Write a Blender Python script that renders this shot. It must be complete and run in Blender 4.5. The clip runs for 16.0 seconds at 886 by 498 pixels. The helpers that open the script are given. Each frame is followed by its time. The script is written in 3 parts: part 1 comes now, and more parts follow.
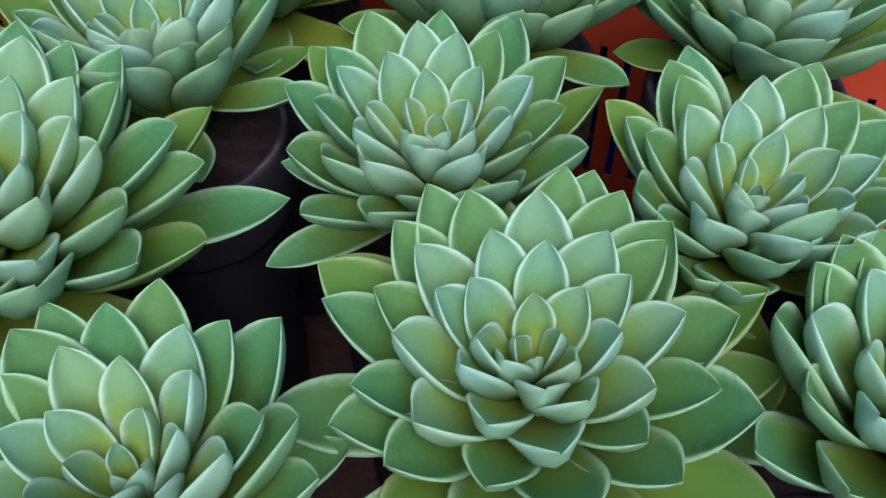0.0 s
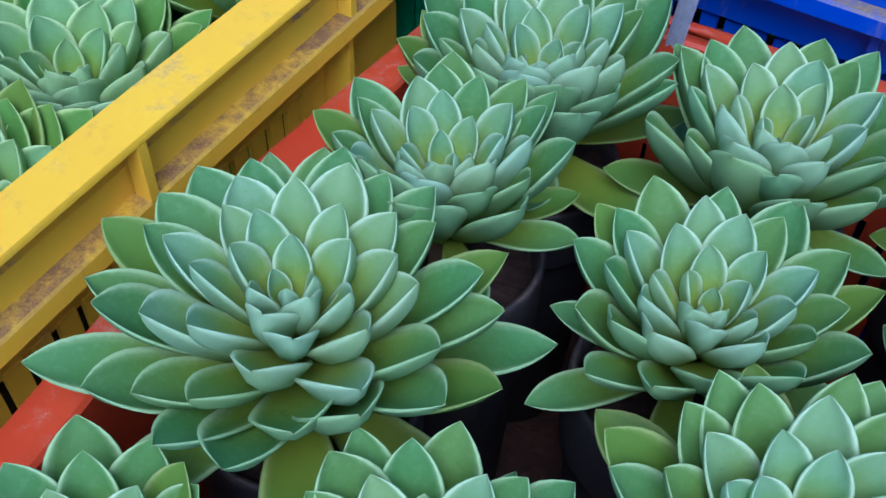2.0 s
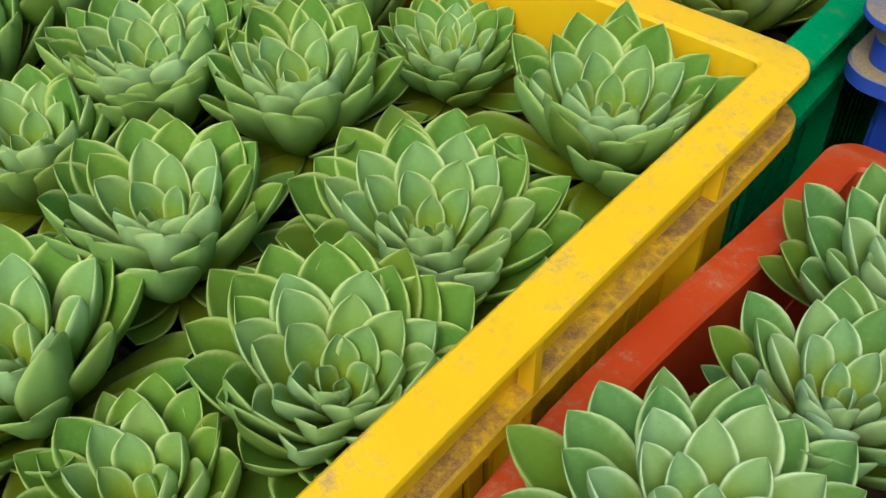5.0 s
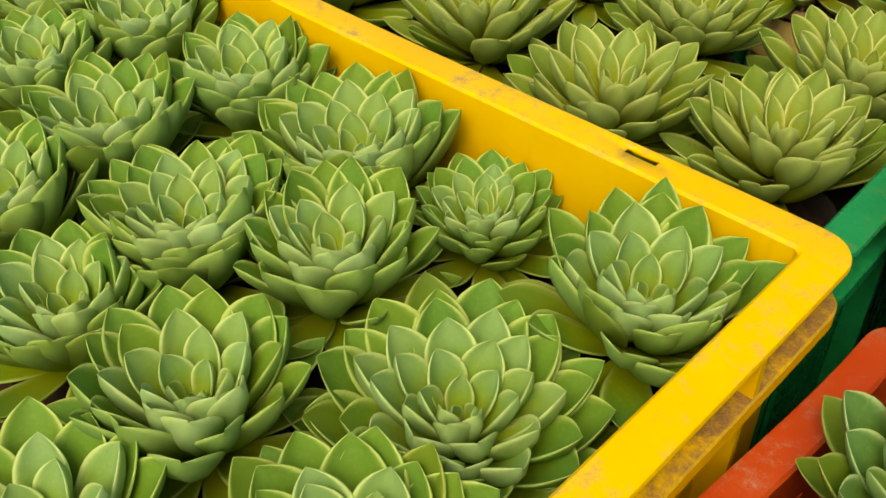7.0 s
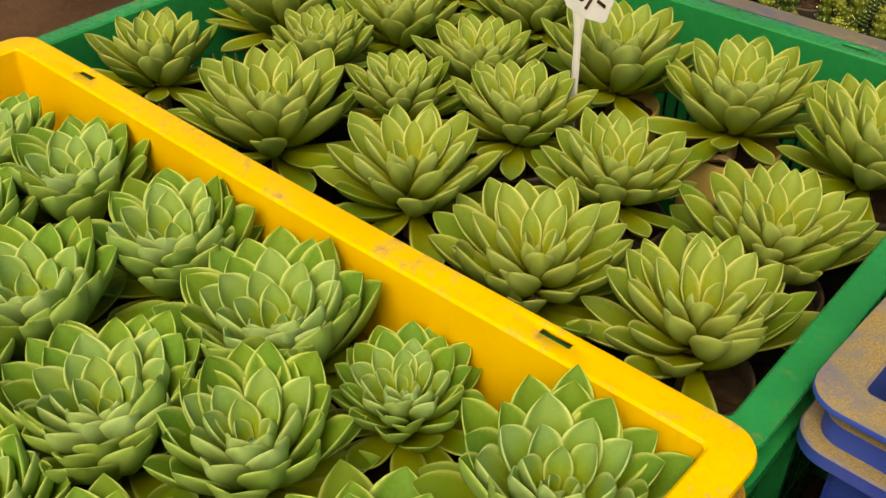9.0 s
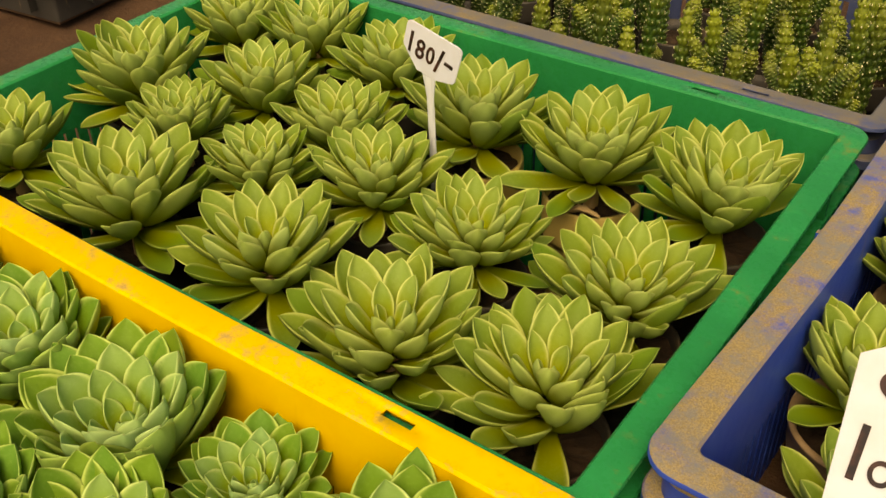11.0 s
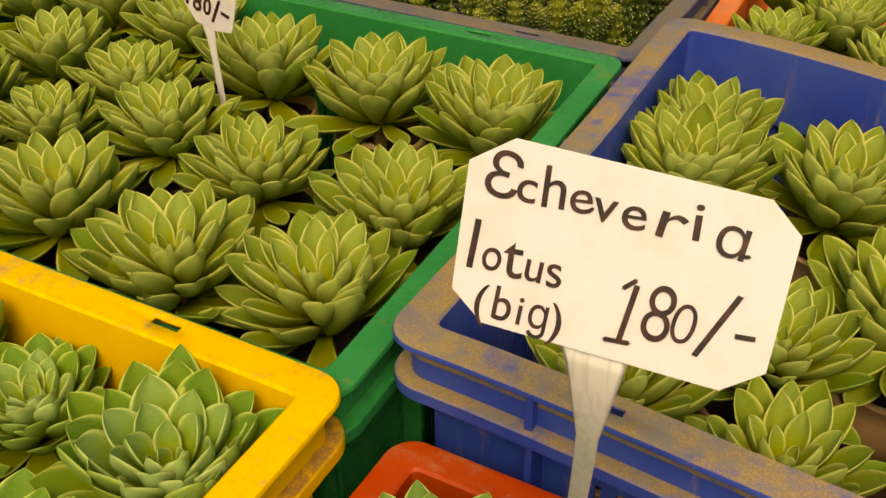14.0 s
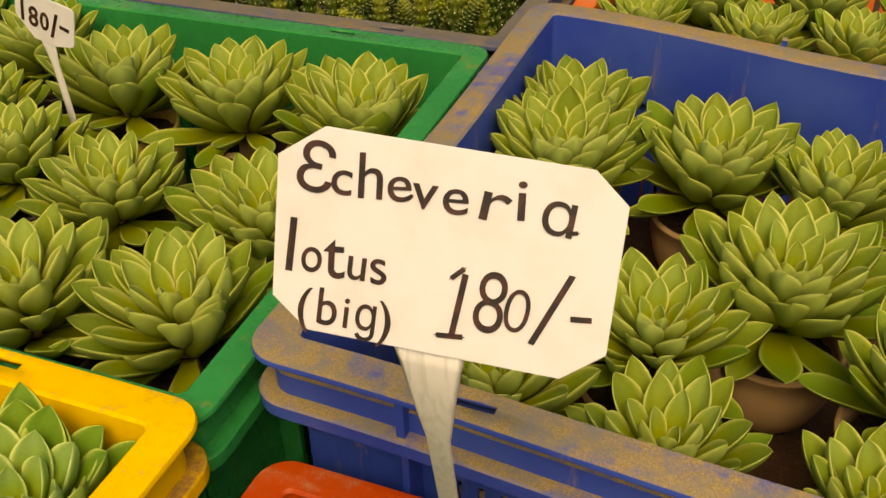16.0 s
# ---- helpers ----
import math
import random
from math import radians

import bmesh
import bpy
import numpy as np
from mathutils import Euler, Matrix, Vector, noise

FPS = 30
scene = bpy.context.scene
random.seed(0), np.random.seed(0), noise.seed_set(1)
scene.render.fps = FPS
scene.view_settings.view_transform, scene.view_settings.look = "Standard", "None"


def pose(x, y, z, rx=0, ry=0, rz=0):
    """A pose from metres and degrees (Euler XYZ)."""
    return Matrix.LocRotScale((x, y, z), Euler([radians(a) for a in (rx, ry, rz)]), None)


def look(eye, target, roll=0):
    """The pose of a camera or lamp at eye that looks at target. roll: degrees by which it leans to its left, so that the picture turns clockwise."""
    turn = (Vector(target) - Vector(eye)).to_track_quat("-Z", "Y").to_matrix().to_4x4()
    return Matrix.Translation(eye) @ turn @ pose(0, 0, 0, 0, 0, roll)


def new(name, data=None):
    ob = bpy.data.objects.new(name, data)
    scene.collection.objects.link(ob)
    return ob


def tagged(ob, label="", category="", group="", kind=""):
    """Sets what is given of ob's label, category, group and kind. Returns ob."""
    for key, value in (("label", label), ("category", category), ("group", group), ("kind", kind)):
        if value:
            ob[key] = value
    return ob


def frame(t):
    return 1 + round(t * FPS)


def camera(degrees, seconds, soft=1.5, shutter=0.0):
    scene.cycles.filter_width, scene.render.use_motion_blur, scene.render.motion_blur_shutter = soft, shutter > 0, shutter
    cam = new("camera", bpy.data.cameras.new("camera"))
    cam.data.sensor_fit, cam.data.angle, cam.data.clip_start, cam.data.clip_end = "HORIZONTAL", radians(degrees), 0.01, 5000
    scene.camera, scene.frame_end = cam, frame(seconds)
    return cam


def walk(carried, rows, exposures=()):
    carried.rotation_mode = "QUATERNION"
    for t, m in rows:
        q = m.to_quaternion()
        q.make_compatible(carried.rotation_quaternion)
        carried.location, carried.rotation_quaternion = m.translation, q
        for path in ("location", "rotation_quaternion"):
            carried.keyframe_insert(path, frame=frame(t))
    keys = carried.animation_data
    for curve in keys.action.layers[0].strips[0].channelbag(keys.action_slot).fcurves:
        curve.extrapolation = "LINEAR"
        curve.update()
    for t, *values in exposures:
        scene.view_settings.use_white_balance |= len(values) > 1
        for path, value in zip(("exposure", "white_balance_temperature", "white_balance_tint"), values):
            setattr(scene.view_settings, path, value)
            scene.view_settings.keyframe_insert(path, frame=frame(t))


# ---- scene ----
cam = camera(48.46, 16.0)
# seconds, eye, target, roll
PATH = [
    (0, (0.26037, -0.33492, 0.41676), (0.06974, 0.26835, -0.35767), 0.05),
    (0.5, (0.25026, -0.33872, 0.41637), (0.03379, 0.27102, -0.34609), 2.42),
    (1, (0.23949, -0.33790, 0.42426), (-0.00856, 0.27063, -0.32951), 1.78),
    (1.5, (0.22506, -0.34318, 0.43607), (-0.05428, 0.26255, -0.30896), 2.61),
    (2, (0.21205, -0.34413, 0.44330), (-0.09996, 0.25947, -0.29040), 1.90),
    (2.5, (0.20031, -0.34543, 0.44666), (-0.13649, 0.24858, -0.28390), 1.69),
    (3, (0.18529, -0.34245, 0.44840), (-0.17681, 0.24377, -0.27633), 1.41),
    (3.5, (0.16977, -0.33870, 0.45184), (-0.22178, 0.23557, -0.26711), -0.07),
    (4, (0.15746, -0.34343, 0.46208), (-0.26068, 0.21956, -0.25080), -0.65),
    (4.5, (0.14407, -0.34740, 0.46907), (-0.30178, 0.20022, -0.23898), -1.14),
    (5, (0.13008, -0.35260, 0.47938), (-0.33858, 0.18167, -0.22411), -1.44),
    (7.5, (0.10519, -0.31374, 0.52465), (-0.42977, 0.23902, -0.11432), -1.00),
    (8, (0.10004, -0.30456, 0.54234), (-0.43264, 0.26193, -0.08642), -0.35),
    (10.5, (0.11965, -0.24678, 0.57320), (-0.38469, 0.38182, -0.01884), -1.11),
    (11, (0.13002, -0.23671, 0.58068), (-0.35414, 0.40765, -0.01125), -1.24),
    (11.5, (0.14707, -0.22471, 0.57942), (-0.31833, 0.43295, -0.01292), -1.47),
    (12, (0.16181, -0.22509, 0.57285), (-0.28556, 0.44755, -0.01657), -1.47),
    (12.5, (0.18207, -0.23195, 0.57462), (-0.24829, 0.45186, -0.01462), -1.22),
    (13, (0.20223, -0.24102, 0.57415), (-0.21016, 0.45434, -0.01442), -1.07),
    (13.5, (0.21528, -0.25169, 0.57005), (-0.18355, 0.45202, -0.01794), -1.00),
    (14, (0.21987, -0.25529, 0.56317), (-0.16587, 0.45436, -0.02640), -0.61),
    (14.5, (0.22482, -0.25133, 0.55879), (-0.14322, 0.46905, -0.02908), -0.62),
    (15, (0.23011, -0.24294, 0.55770), (-0.11701, 0.48958, -0.02789), -1.36),
    (15.5, (0.23268, -0.23684, 0.55104), (-0.09444, 0.50496, -0.03438), -1.68),
    (16, (0.23724, -0.22854, 0.54657), (-0.07251, 0.52053, -0.03905), -1.89),
]
# seconds, stops, kelvin, tint of the clip's own picture
LOOK = [(0.0, 0.57, 4600, 30), (0.5, 0.57, 4250, 38), (1.0, 0.49, 4150, 38), (1.6, 0.46, 4200, 32), (2.5, 0.46, 4350, 17), (3.5, 0.47, 4800, 9), (5.0, 0.45, 6000, 6), (7.5, 0.53, 9000, 6), (11.0, 0.55, 11300, 8), (13.0, 0.38, 13200, 13), (16.0, 0.28, 14000, 11)]
walk(cam, [(t, look(eye, target, roll)) for t, eye, target, roll in PATH], LOOK)

# ---------------------------------------------------------------- world and light
world = bpy.data.worlds.new("sky")
scene.world = world
world.use_nodes = True
wn = world.node_tree.nodes
sky = wn.new("ShaderNodeTexSky")
sky.sky_type, sky.sun_disc = "NISHITA", False
sky.sun_elevation, sky.sun_rotation = radians(56), radians(157)
sky.air_density, sky.dust_density = 1.0, 4.0
world.node_tree.links.new(sky.outputs[0], wn["Background"].inputs[0])
wn["Background"].inputs[1].default_value = 0.115

sun_lamp = bpy.data.lights.new("sun", "SUN")
sun_lamp.energy, sun_lamp.angle, sun_lamp.color = 1.75, radians(42), (1.0, 0.95, 0.86)
sun = new("sun", sun_lamp)
sun.matrix_world = look((0.55, -1.3, 2.3), (0, 0, 0.2))


# ---------------------------------------------------------------- materials
class Nodes:
    """A node material with short calls."""

    def __init__(self, name):
        self.mat = bpy.data.materials.new(name)
        self.mat.use_nodes = True
        self.tree = self.mat.node_tree
        self.shader = self.tree.nodes["Principled BSDF"]

    def put(self, kind, ins=(), **props):
        node = self.tree.nodes.new(kind)
        for key, value in props.items():
            setattr(node, key, value)
        for key, value in dict(ins).items():
            self.join(value, node.inputs[key])
        return node

    def join(self, value, socket):
        if isinstance(value, bpy.types.NodeSocket):
            self.tree.links.new(value, socket)
        else:
            socket.default_value = value

    def noise(self, scale, detail=4.0, vector=None, rough=0.55):
        ins = {"Scale": scale, "Detail": detail, "Roughness": rough}
        if vector is not None:
            ins["Vector"] = vector
        return self.put("ShaderNodeTexNoise", ins).outputs["Fac"]

    def ramp(self, fac, low, high):
        node = self.put("ShaderNodeMapRange", {"Value": fac, "From Min": low, "From Max": high}, interpolation_type="SMOOTHSTEP")
        return node.outputs["Result"]

    def mix(self, fac, a, b, blend="MIX"):
        node = self.put("ShaderNodeMix", data_type="RGBA", blend_type=blend)
        self.join(fac, node.inputs[0])
        for value, socket in ((a, node.inputs[6]), (b, node.inputs[7])):
            self.join((*value, 1.0) if isinstance(value, tuple) and len(value) == 3 else value, socket)
        return node.outputs[2]

    def math(self, op, a, b=0.0):
        node = self.put("ShaderNodeMath", operation=op)
        self.join(a, node.inputs[0])
        self.join(b, node.inputs[1])
        return node.outputs[0]

    def world_place(self):
        return self.put("ShaderNodeNewGeometry").outputs["Position"]

    def finish(self, colour, rough, bump=None, strength=0.2, distance=0.001, spec=0.5, metal=0.0):
        self.join(colour if not isinstance(colour, tuple) else (*colour, 1.0), self.shader.inputs["Base Color"])
        self.join(rough, self.shader.inputs["Roughness"])
        self.shader.inputs["Specular IOR Level"].default_value = spec
        self.shader.inputs["Metallic"].default_value = metal
        if bump is not None:
            node = self.put("ShaderNodeBump", {"Height": bump, "Strength": strength, "Distance": distance})
            self.tree.links.new(node.outputs[0], self.shader.inputs["Normal"])
        return self.mat


def leaf_material(name, inner, base, margin, bloom, dusting=0.2):
    """A waxy succulent leaf: powdery bloom, yellower towards its base, a pale margin along its edge."""
    m = Nodes(name)
    uv = m.put("ShaderNodeUVMap").outputs[0]
    across, run, _ = m.put("ShaderNodeSeparateXYZ", {0: uv}).outputs
    under = m.math("GREATER_THAN", run, 1.5)
    along = m.math("SUBTRACT", run, m.math("MULTIPLY", under, 2.0))
    one = m.put("ShaderNodeObjectInfo").outputs["Random"]
    place = m.world_place()
    side = m.math("ABSOLUTE", m.math("SUBTRACT", m.math("MULTIPLY", across, 2.0), 1.0))
    fine = m.noise(420.0, 5.0, place)
    broad = m.noise(70.0, 3.0, place)
    upper = m.mix(m.ramp(along, 0.45, 1.0), inner, tuple((1 - dusting) * p + dusting * q for p, q in zip(inner, bloom)))
    colour = m.mix(under, upper, m.mix(m.ramp(along, 0.10, 0.65), inner, tuple(0.42 * p + 0.58 * q for p, q in zip(inner, bloom))))
    colour = m.mix(m.math("MULTIPLY", m.ramp(broad, 0.4, 0.7), 0.30), colour, inner)
    colour = m.mix(m.math("MULTIPLY", m.ramp(along, 0.84, 0.22), m.math("SUBTRACT", 0.88, m.math("MULTIPLY", under, 0.35))), colour, base)
    colour = m.mix(m.math("MULTIPLY", m.ramp(fine, 0.45, 0.75), 0.12), colour, bloom)
    colour = m.mix(m.math("MULTIPLY", one, 0.25), colour, base)
    edge = m.math("ADD", side, m.math("MULTIPLY", m.math("SUBTRACT", fine, 0.5), 0.08))
    edge = m.math("ADD", m.math("MULTIPLY", m.ramp(edge, 0.66, 0.98), 0.28), m.math("MULTIPLY", m.ramp(edge, 0.84, 0.97), 0.42))
    edge = m.math("MULTIPLY", m.math("MULTIPLY", edge, m.ramp(along, 0.15, 0.50)), m.math("SUBTRACT", 1.0, m.math("MULTIPLY", under, 0.6)))
    colour = m.mix(edge, colour, margin)
    colour = m.mix(m.math("MULTIPLY", m.ramp(along, 0.985, 1.0), 0.40), colour, (0.42, 0.30, 0.14))
    marks = m.ramp(m.noise(130.0, 6.0, place, 0.75), 0.62, 0.70)
    colour = m.mix(m.math("MULTIPLY", marks, 0.30), colour, tuple(0.55 * v for v in inner))
    spots = m.ramp(m.noise(900.0, 2.0, place), 0.70, 0.76)
    colour = m.mix(m.math("MULTIPLY", spots, 0.25), colour, (0.30, 0.26, 0.10))
    rough = m.math("ADD", m.math("MULTIPLY", fine, 0.22), 0.42)
    mat = m.finish(colour, rough, fine, 0.12, 0.0008, spec=0.20)
    thin = m.put("ShaderNodeBsdfTranslucent", {"Color": colour})
    both = m.put("ShaderNodeMixShader", {0: 0.31, 1: m.shader.outputs[0], 2: thin.outputs[0]})
    m.tree.links.new(both.outputs[0], m.tree.nodes["Material Output"].inputs[0])
    return mat


def plastic_material(name, colour, faded, dust, dust_amount, streak=0.35, rough=0.42, spec=0.26, film=None):
    """Weathered crate plastic: sun-faded patches, scuffs, and dust lying on what faces up."""
    m = Nodes(name)
    place = m.world_place()
    up = m.put("ShaderNodeSeparateXYZ", {0: m.put("ShaderNodeNewGeometry").outputs["Normal"]}).outputs[2]
    broad, fine, grit = m.noise(16.0, 5.0, place), m.noise(110.0, 8.0, place, 0.72), m.noise(700.0, 4.0, place)
    tone = m.mix(m.ramp(broad, 0.35, 0.7), colour, faded)
    stretch = m.put("ShaderNodeMapping", {"Vector": place, "Scale": (60.0, 60.0, 9.0)}).outputs[0]
    scuffs = m.ramp(m.noise(1.0, 6.0, stretch, 0.7), 0.60, 0.72)
    tone = m.mix(m.math("MULTIPLY", scuffs, streak), tone, dust)
    lying = m.math("MULTIPLY", m.ramp(up, 0.3, 0.9), m.ramp(m.math("ADD", m.math("ADD", m.math("MULTIPLY", fine, 0.6), m.math("MULTIPLY", grit, 0.12)), m.math("MULTIPLY", broad, 0.43)), 0.68 - 0.42 * dust_amount, 0.90 - 0.36 * dust_amount))
    if film:
        wiped = m.put("ShaderNodeMapping", {"Vector": place, "Scale": (26.0, 34.0, 30.0)}).outputs[0]
        tone = m.mix(m.math("MULTIPLY", m.ramp(up, 0.3, 0.9), m.ramp(m.noise(1.0, 5.0, wiped, 0.65), 0.30, 0.54)), tone, film)
    dust = m.mix(m.ramp(m.noise(1300.0, 3.0, place), 0.35, 0.65), tuple(0.72 * v for v in dust), tuple(min(1.0, 1.15 * v) for v in dust))
    cover = m.math("MULTIPLY", lying, m.math("MINIMUM", m.math("ADD", m.math("MULTIPLY", grit, 0.7), 0.68), 1.0))
    tone = m.mix(cover, tone, dust)
    dirt = m.math("MULTIPLY", m.ramp(m.noise(45.0, 7.0, place, 0.7), 0.62, 0.74), 0.6 * streak)
    tone = m.mix(dirt, tone, (0.16, 0.11, 0.07))
    shine = m.math("ADD", m.math("MULTIPLY", cover, 0.4), m.math("ADD", m.math("MULTIPLY", fine, 0.2), rough - 0.1))
    return m.finish(tone, shine, spec=spec, bump=m.math("ADD", fine, m.math("MULTIPLY", grit, 0.4)), strength=0.15, distance=0.001)


YELLOW = plastic_material("yellow_plastic", (0.76, 0.445, 0.003), (0.80, 0.50, 0.005), (0.36, 0.24, 0.12), 0.28, 0.25)
YELLOW_DIRTY = plastic_material("mud_splashed_yellow_plastic", (0.76, 0.445, 0.003), (0.80, 0.50, 0.005), (0.26, 0.14, 0.045), 0.62, 0.5)
RED = plastic_material("red_plastic", (0.47, 0.050, 0.009), (0.51, 0.068, 0.012), (0.46, 0.24, 0.14), 0.24, 0.22)
GREEN = plastic_material("green_plastic", (0.000, 0.195, 0.055), (0.001, 0.240, 0.070), (0.30, 0.20, 0.03), 0.15, 0.10, 0.28, 0.18)
BLUE = plastic_material("blue_plastic", (0.014, 0.050, 0.36), (0.030, 0.080, 0.40), (0.31, 0.225, 0.095), 0.60, 0.35, film=(0.165, 0.165, 0.17))
GREY = plastic_material("dusty_blue_plastic", (0.05, 0.07, 0.17), (0.08, 0.10, 0.20), (0.22, 0.165, 0.085), 0.42, 0.4, film=(0.125, 0.115, 0.105))
ORANGE = plastic_material("orange_plastic", (0.66, 0.15, 0.04), (0.72, 0.20, 0.06), (0.48, 0.30, 0.18), 0.4)
BLACK = plastic_material("dusty_black_plastic", (0.03, 0.028, 0.026), (0.05, 0.045, 0.04), (0.26, 0.17, 0.10), 1.0, 0.6)
POT_TAN = plastic_material("tan_plastic", (0.47, 0.35, 0.11), (0.52, 0.39, 0.13), (0.40, 0.28, 0.14), 0.3)
POT_DARK = plastic_material("dark_plastic", (0.028, 0.025, 0.022), (0.04, 0.035, 0.03), (0.14, 0.10, 0.06), 0.4)
POT_CLAY = plastic_material("clay_plastic", (0.46, 0.30, 0.16), (0.52, 0.35, 0.19), (0.34, 0.22, 0.11), 0.5)

OLD_LEAF = leaf_material("ageing_leaf", (0.13, 0.25, 0.018), (0.26, 0.30, 0.010), (0.52, 0.60, 0.16), (0.22, 0.36, 0.08))
BLUE_LEAF = leaf_material("blue_green_leaf", (0.080, 0.232, 0.036), (0.30, 0.36, 0.012), (0.64, 0.82, 0.34), (0.38, 0.58, 0.27), 0.18)
BLUE_YOUNG = leaf_material("young_blue_green_leaf", (0.150, 0.330, 0.075), (0.40, 0.45, 0.020), (0.76, 0.90, 0.48), (0.50, 0.68, 0.42), 0.40)
MINT_LEAF = leaf_material("mint_leaf", (0.102, 0.280, 0.022), (0.33, 0.39, 0.008), (0.70, 0.83, 0.24), (0.40, 0.60, 0.20), 0.18)
MINT_YOUNG = leaf_material("young_mint_leaf", (0.170, 0.365, 0.060), (0.38, 0.45, 0.014), (0.76, 0.88, 0.34), (0.50, 0.69, 0.36), 0.40)
LEAF = leaf_material("olive_green_leaf", (0.160, 0.270, 0.024), (0.30, 0.320, 0.008), (0.76, 0.80, 0.25), (0.43, 0.55, 0.18), 0.22)
YOUNG = leaf_material("young_olive_green_leaf", (0.212, 0.334, 0.040), (0.34, 0.365, 0.012), (0.79, 0.83, 0.30), (0.48, 0.60, 0.23), 0.34)
DEAD = Nodes("dry_leaf")
DEAD = DEAD.finish(DEAD.mix(DEAD.noise(300.0), (0.42, 0.26, 0.10), (0.60, 0.44, 0.22)), 0.8, DEAD.noise(500.0), 0.5)


def soil_material(name, dark, light, scale):
    m = Nodes(name)
    place = m.world_place()
    big, small = m.noise(scale, 6.0, place, 0.6), m.noise(scale * 22, 6.0, place, 0.7)
    colour = m.mix(m.ramp(big, 0.35, 0.68), dark, light)
    colour = m.mix(m.math("MULTIPLY", m.ramp(small, 0.5, 0.75), 0.5), colour, tuple(min(1.0, v * 1.7) for v in light))
    return m.finish(colour, 0.92, m.math("ADD", big, m.math("MULTIPLY", small, 0.6)), 0.7, 0.01, spec=0.2)


SOIL = soil_material("potting_soil", (0.035, 0.022, 0.014), (0.085, 0.05, 0.03), 60.0)
EARTH = soil_material("bare_earth", (0.050, 0.024, 0.013), (0.095, 0.050, 0.027), 6.0)

m = Nodes("white_label")
LABEL = m.finish(m.mix(m.ramp(m.noise(60.0, 5.0, m.world_place()), 0.4, 0.75), (0.63, 0.66, 0.74), (0.58, 0.60, 0.64)), 0.32, m.noise(300.0), 0.05)
m = Nodes("label_stem")
stem_noise = m.noise(1.0, 5.0, m.put("ShaderNodeMapping", {"Vector": m.world_place(), "Scale": (500.0, 500.0, 12.0)}).outputs[0])
STEM = m.finish(m.mix(m.ramp(stem_noise, 0.45, 0.65), (0.68, 0.71, 0.74), (0.58, 0.61, 0.63)), 0.4, stem_noise, 0.2)
m = Nodes("marker_ink")
INK = m.finish(m.mix(m.ramp(m.noise(220.0, 3.0, m.world_place()), 0.42, 0.68), (0.012, 0.006, 0.006), (0.06, 0.02, 0.014)), 0.35)
m = Nodes("cactus_skin")
cactus_noise = m.noise(160.0, 4.0, m.world_place())
cactus_one = m.put("ShaderNodeObjectInfo").outputs["Random"]
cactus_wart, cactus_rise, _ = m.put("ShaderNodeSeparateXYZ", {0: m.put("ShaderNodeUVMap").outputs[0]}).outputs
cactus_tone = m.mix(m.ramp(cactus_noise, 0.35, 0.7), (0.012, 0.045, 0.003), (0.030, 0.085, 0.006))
# yellow-green tips; highlights on column tops and knobs are put into the skin colour
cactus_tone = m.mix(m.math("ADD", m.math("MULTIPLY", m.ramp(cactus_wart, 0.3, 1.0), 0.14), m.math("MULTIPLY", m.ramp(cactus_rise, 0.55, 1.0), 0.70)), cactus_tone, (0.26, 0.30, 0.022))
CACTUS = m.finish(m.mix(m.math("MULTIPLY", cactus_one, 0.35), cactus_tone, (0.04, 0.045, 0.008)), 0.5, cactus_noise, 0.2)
m = Nodes("cactus_spine")
SPINE = m.finish((0.78, 0.72, 0.46), 0.7)


# ---------------------------------------------------------------- mesh helpers
def mesh_of(name, verts, faces, material, smooth=True, uvs=None):
    me = bpy.data.meshes.new(name)
    me.from_pydata([tuple(v) for v in verts], [], faces)
    me.materials.append(material)
    if smooth:
        me.polygons.foreach_set("use_smooth", [True] * len(me.polygons))
    if uvs is not None:
        layer = me.uv_layers.new(name="UVMap")
        for loop in me.loops:
            layer.data[loop.index].uv = uvs[loop.vertex_index]
    me.update()
    return me


def child(name, me, parent, m=None, label=""):
    ob = new(name, me)
    ob.parent = parent
    if m is not None:
        ob.matrix_basis = m
    return tagged(ob, label)


def part(name, bm, material, parent, label="", smooth=False):
    me = bpy.data.meshes.new(name)
    bm.normal_update()
    bm.to_mesh(me)
    bm.free()
    me.materials.append(material)
    if smooth:
        me.polygons.foreach_set("use_smooth", [True] * len(me.polygons))
    return child(name, me, parent, None, label)


def box(bm, x0, x1, y0, y1, z0, z1, bevel=0.0):
    made = bmesh.ops.create_cube(bm, size=1.0, matrix=Matrix.LocRotScale(((x0 + x1) / 2, (y0 + y1) / 2, (z0 + z1) / 2), None, (x1 - x0, y1 - y0, z1 - z0)))
    if bevel:
        edges = {e for v in made["verts"] for e in v.link_edges}
        bmesh.ops.bevel(bm, geom=list(edges), offset=bevel, segments=2, affect="EDGES", profile=0.6)


def round_rect(w, d, r, out, bows, corner=9, side=18):
    """Points of a rounded rectangle of inside size w x d, moved outwards by out; bows: how far each side's middle leans out."""
    pts = []
    r = max(r + 0.72 * out, 0.002)
    hx, hy = w / 2 + out - r, d / 2 + out - r
    quads = ((hx, hy, 0), (-hx, hy, 90), (-hx, -hy, 180), (hx, -hy, 270))
    for k, (cx, cy, a0) in enumerate(quads):
        for n in range(corner + 1):
            a = radians(a0 + 90 * n / corner)
            pts.append(Vector((cx + r * math.cos(a), cy + r * math.sin(a))))
        nx, ny, b0 = quads[(k + 1) % 4]
        a, b = pts[-1], Vector((nx + r * math.cos(radians(b0)), ny + r * math.sin(radians(b0))))
        lean = Vector((math.cos(radians(b0)), math.sin(radians(b0)))) * bows[k]
        for n in range(1, side):
            t = n / side
            pts.append(a.lerp(b, t) + lean * math.sin(math.pi * t) ** 2)
    return pts


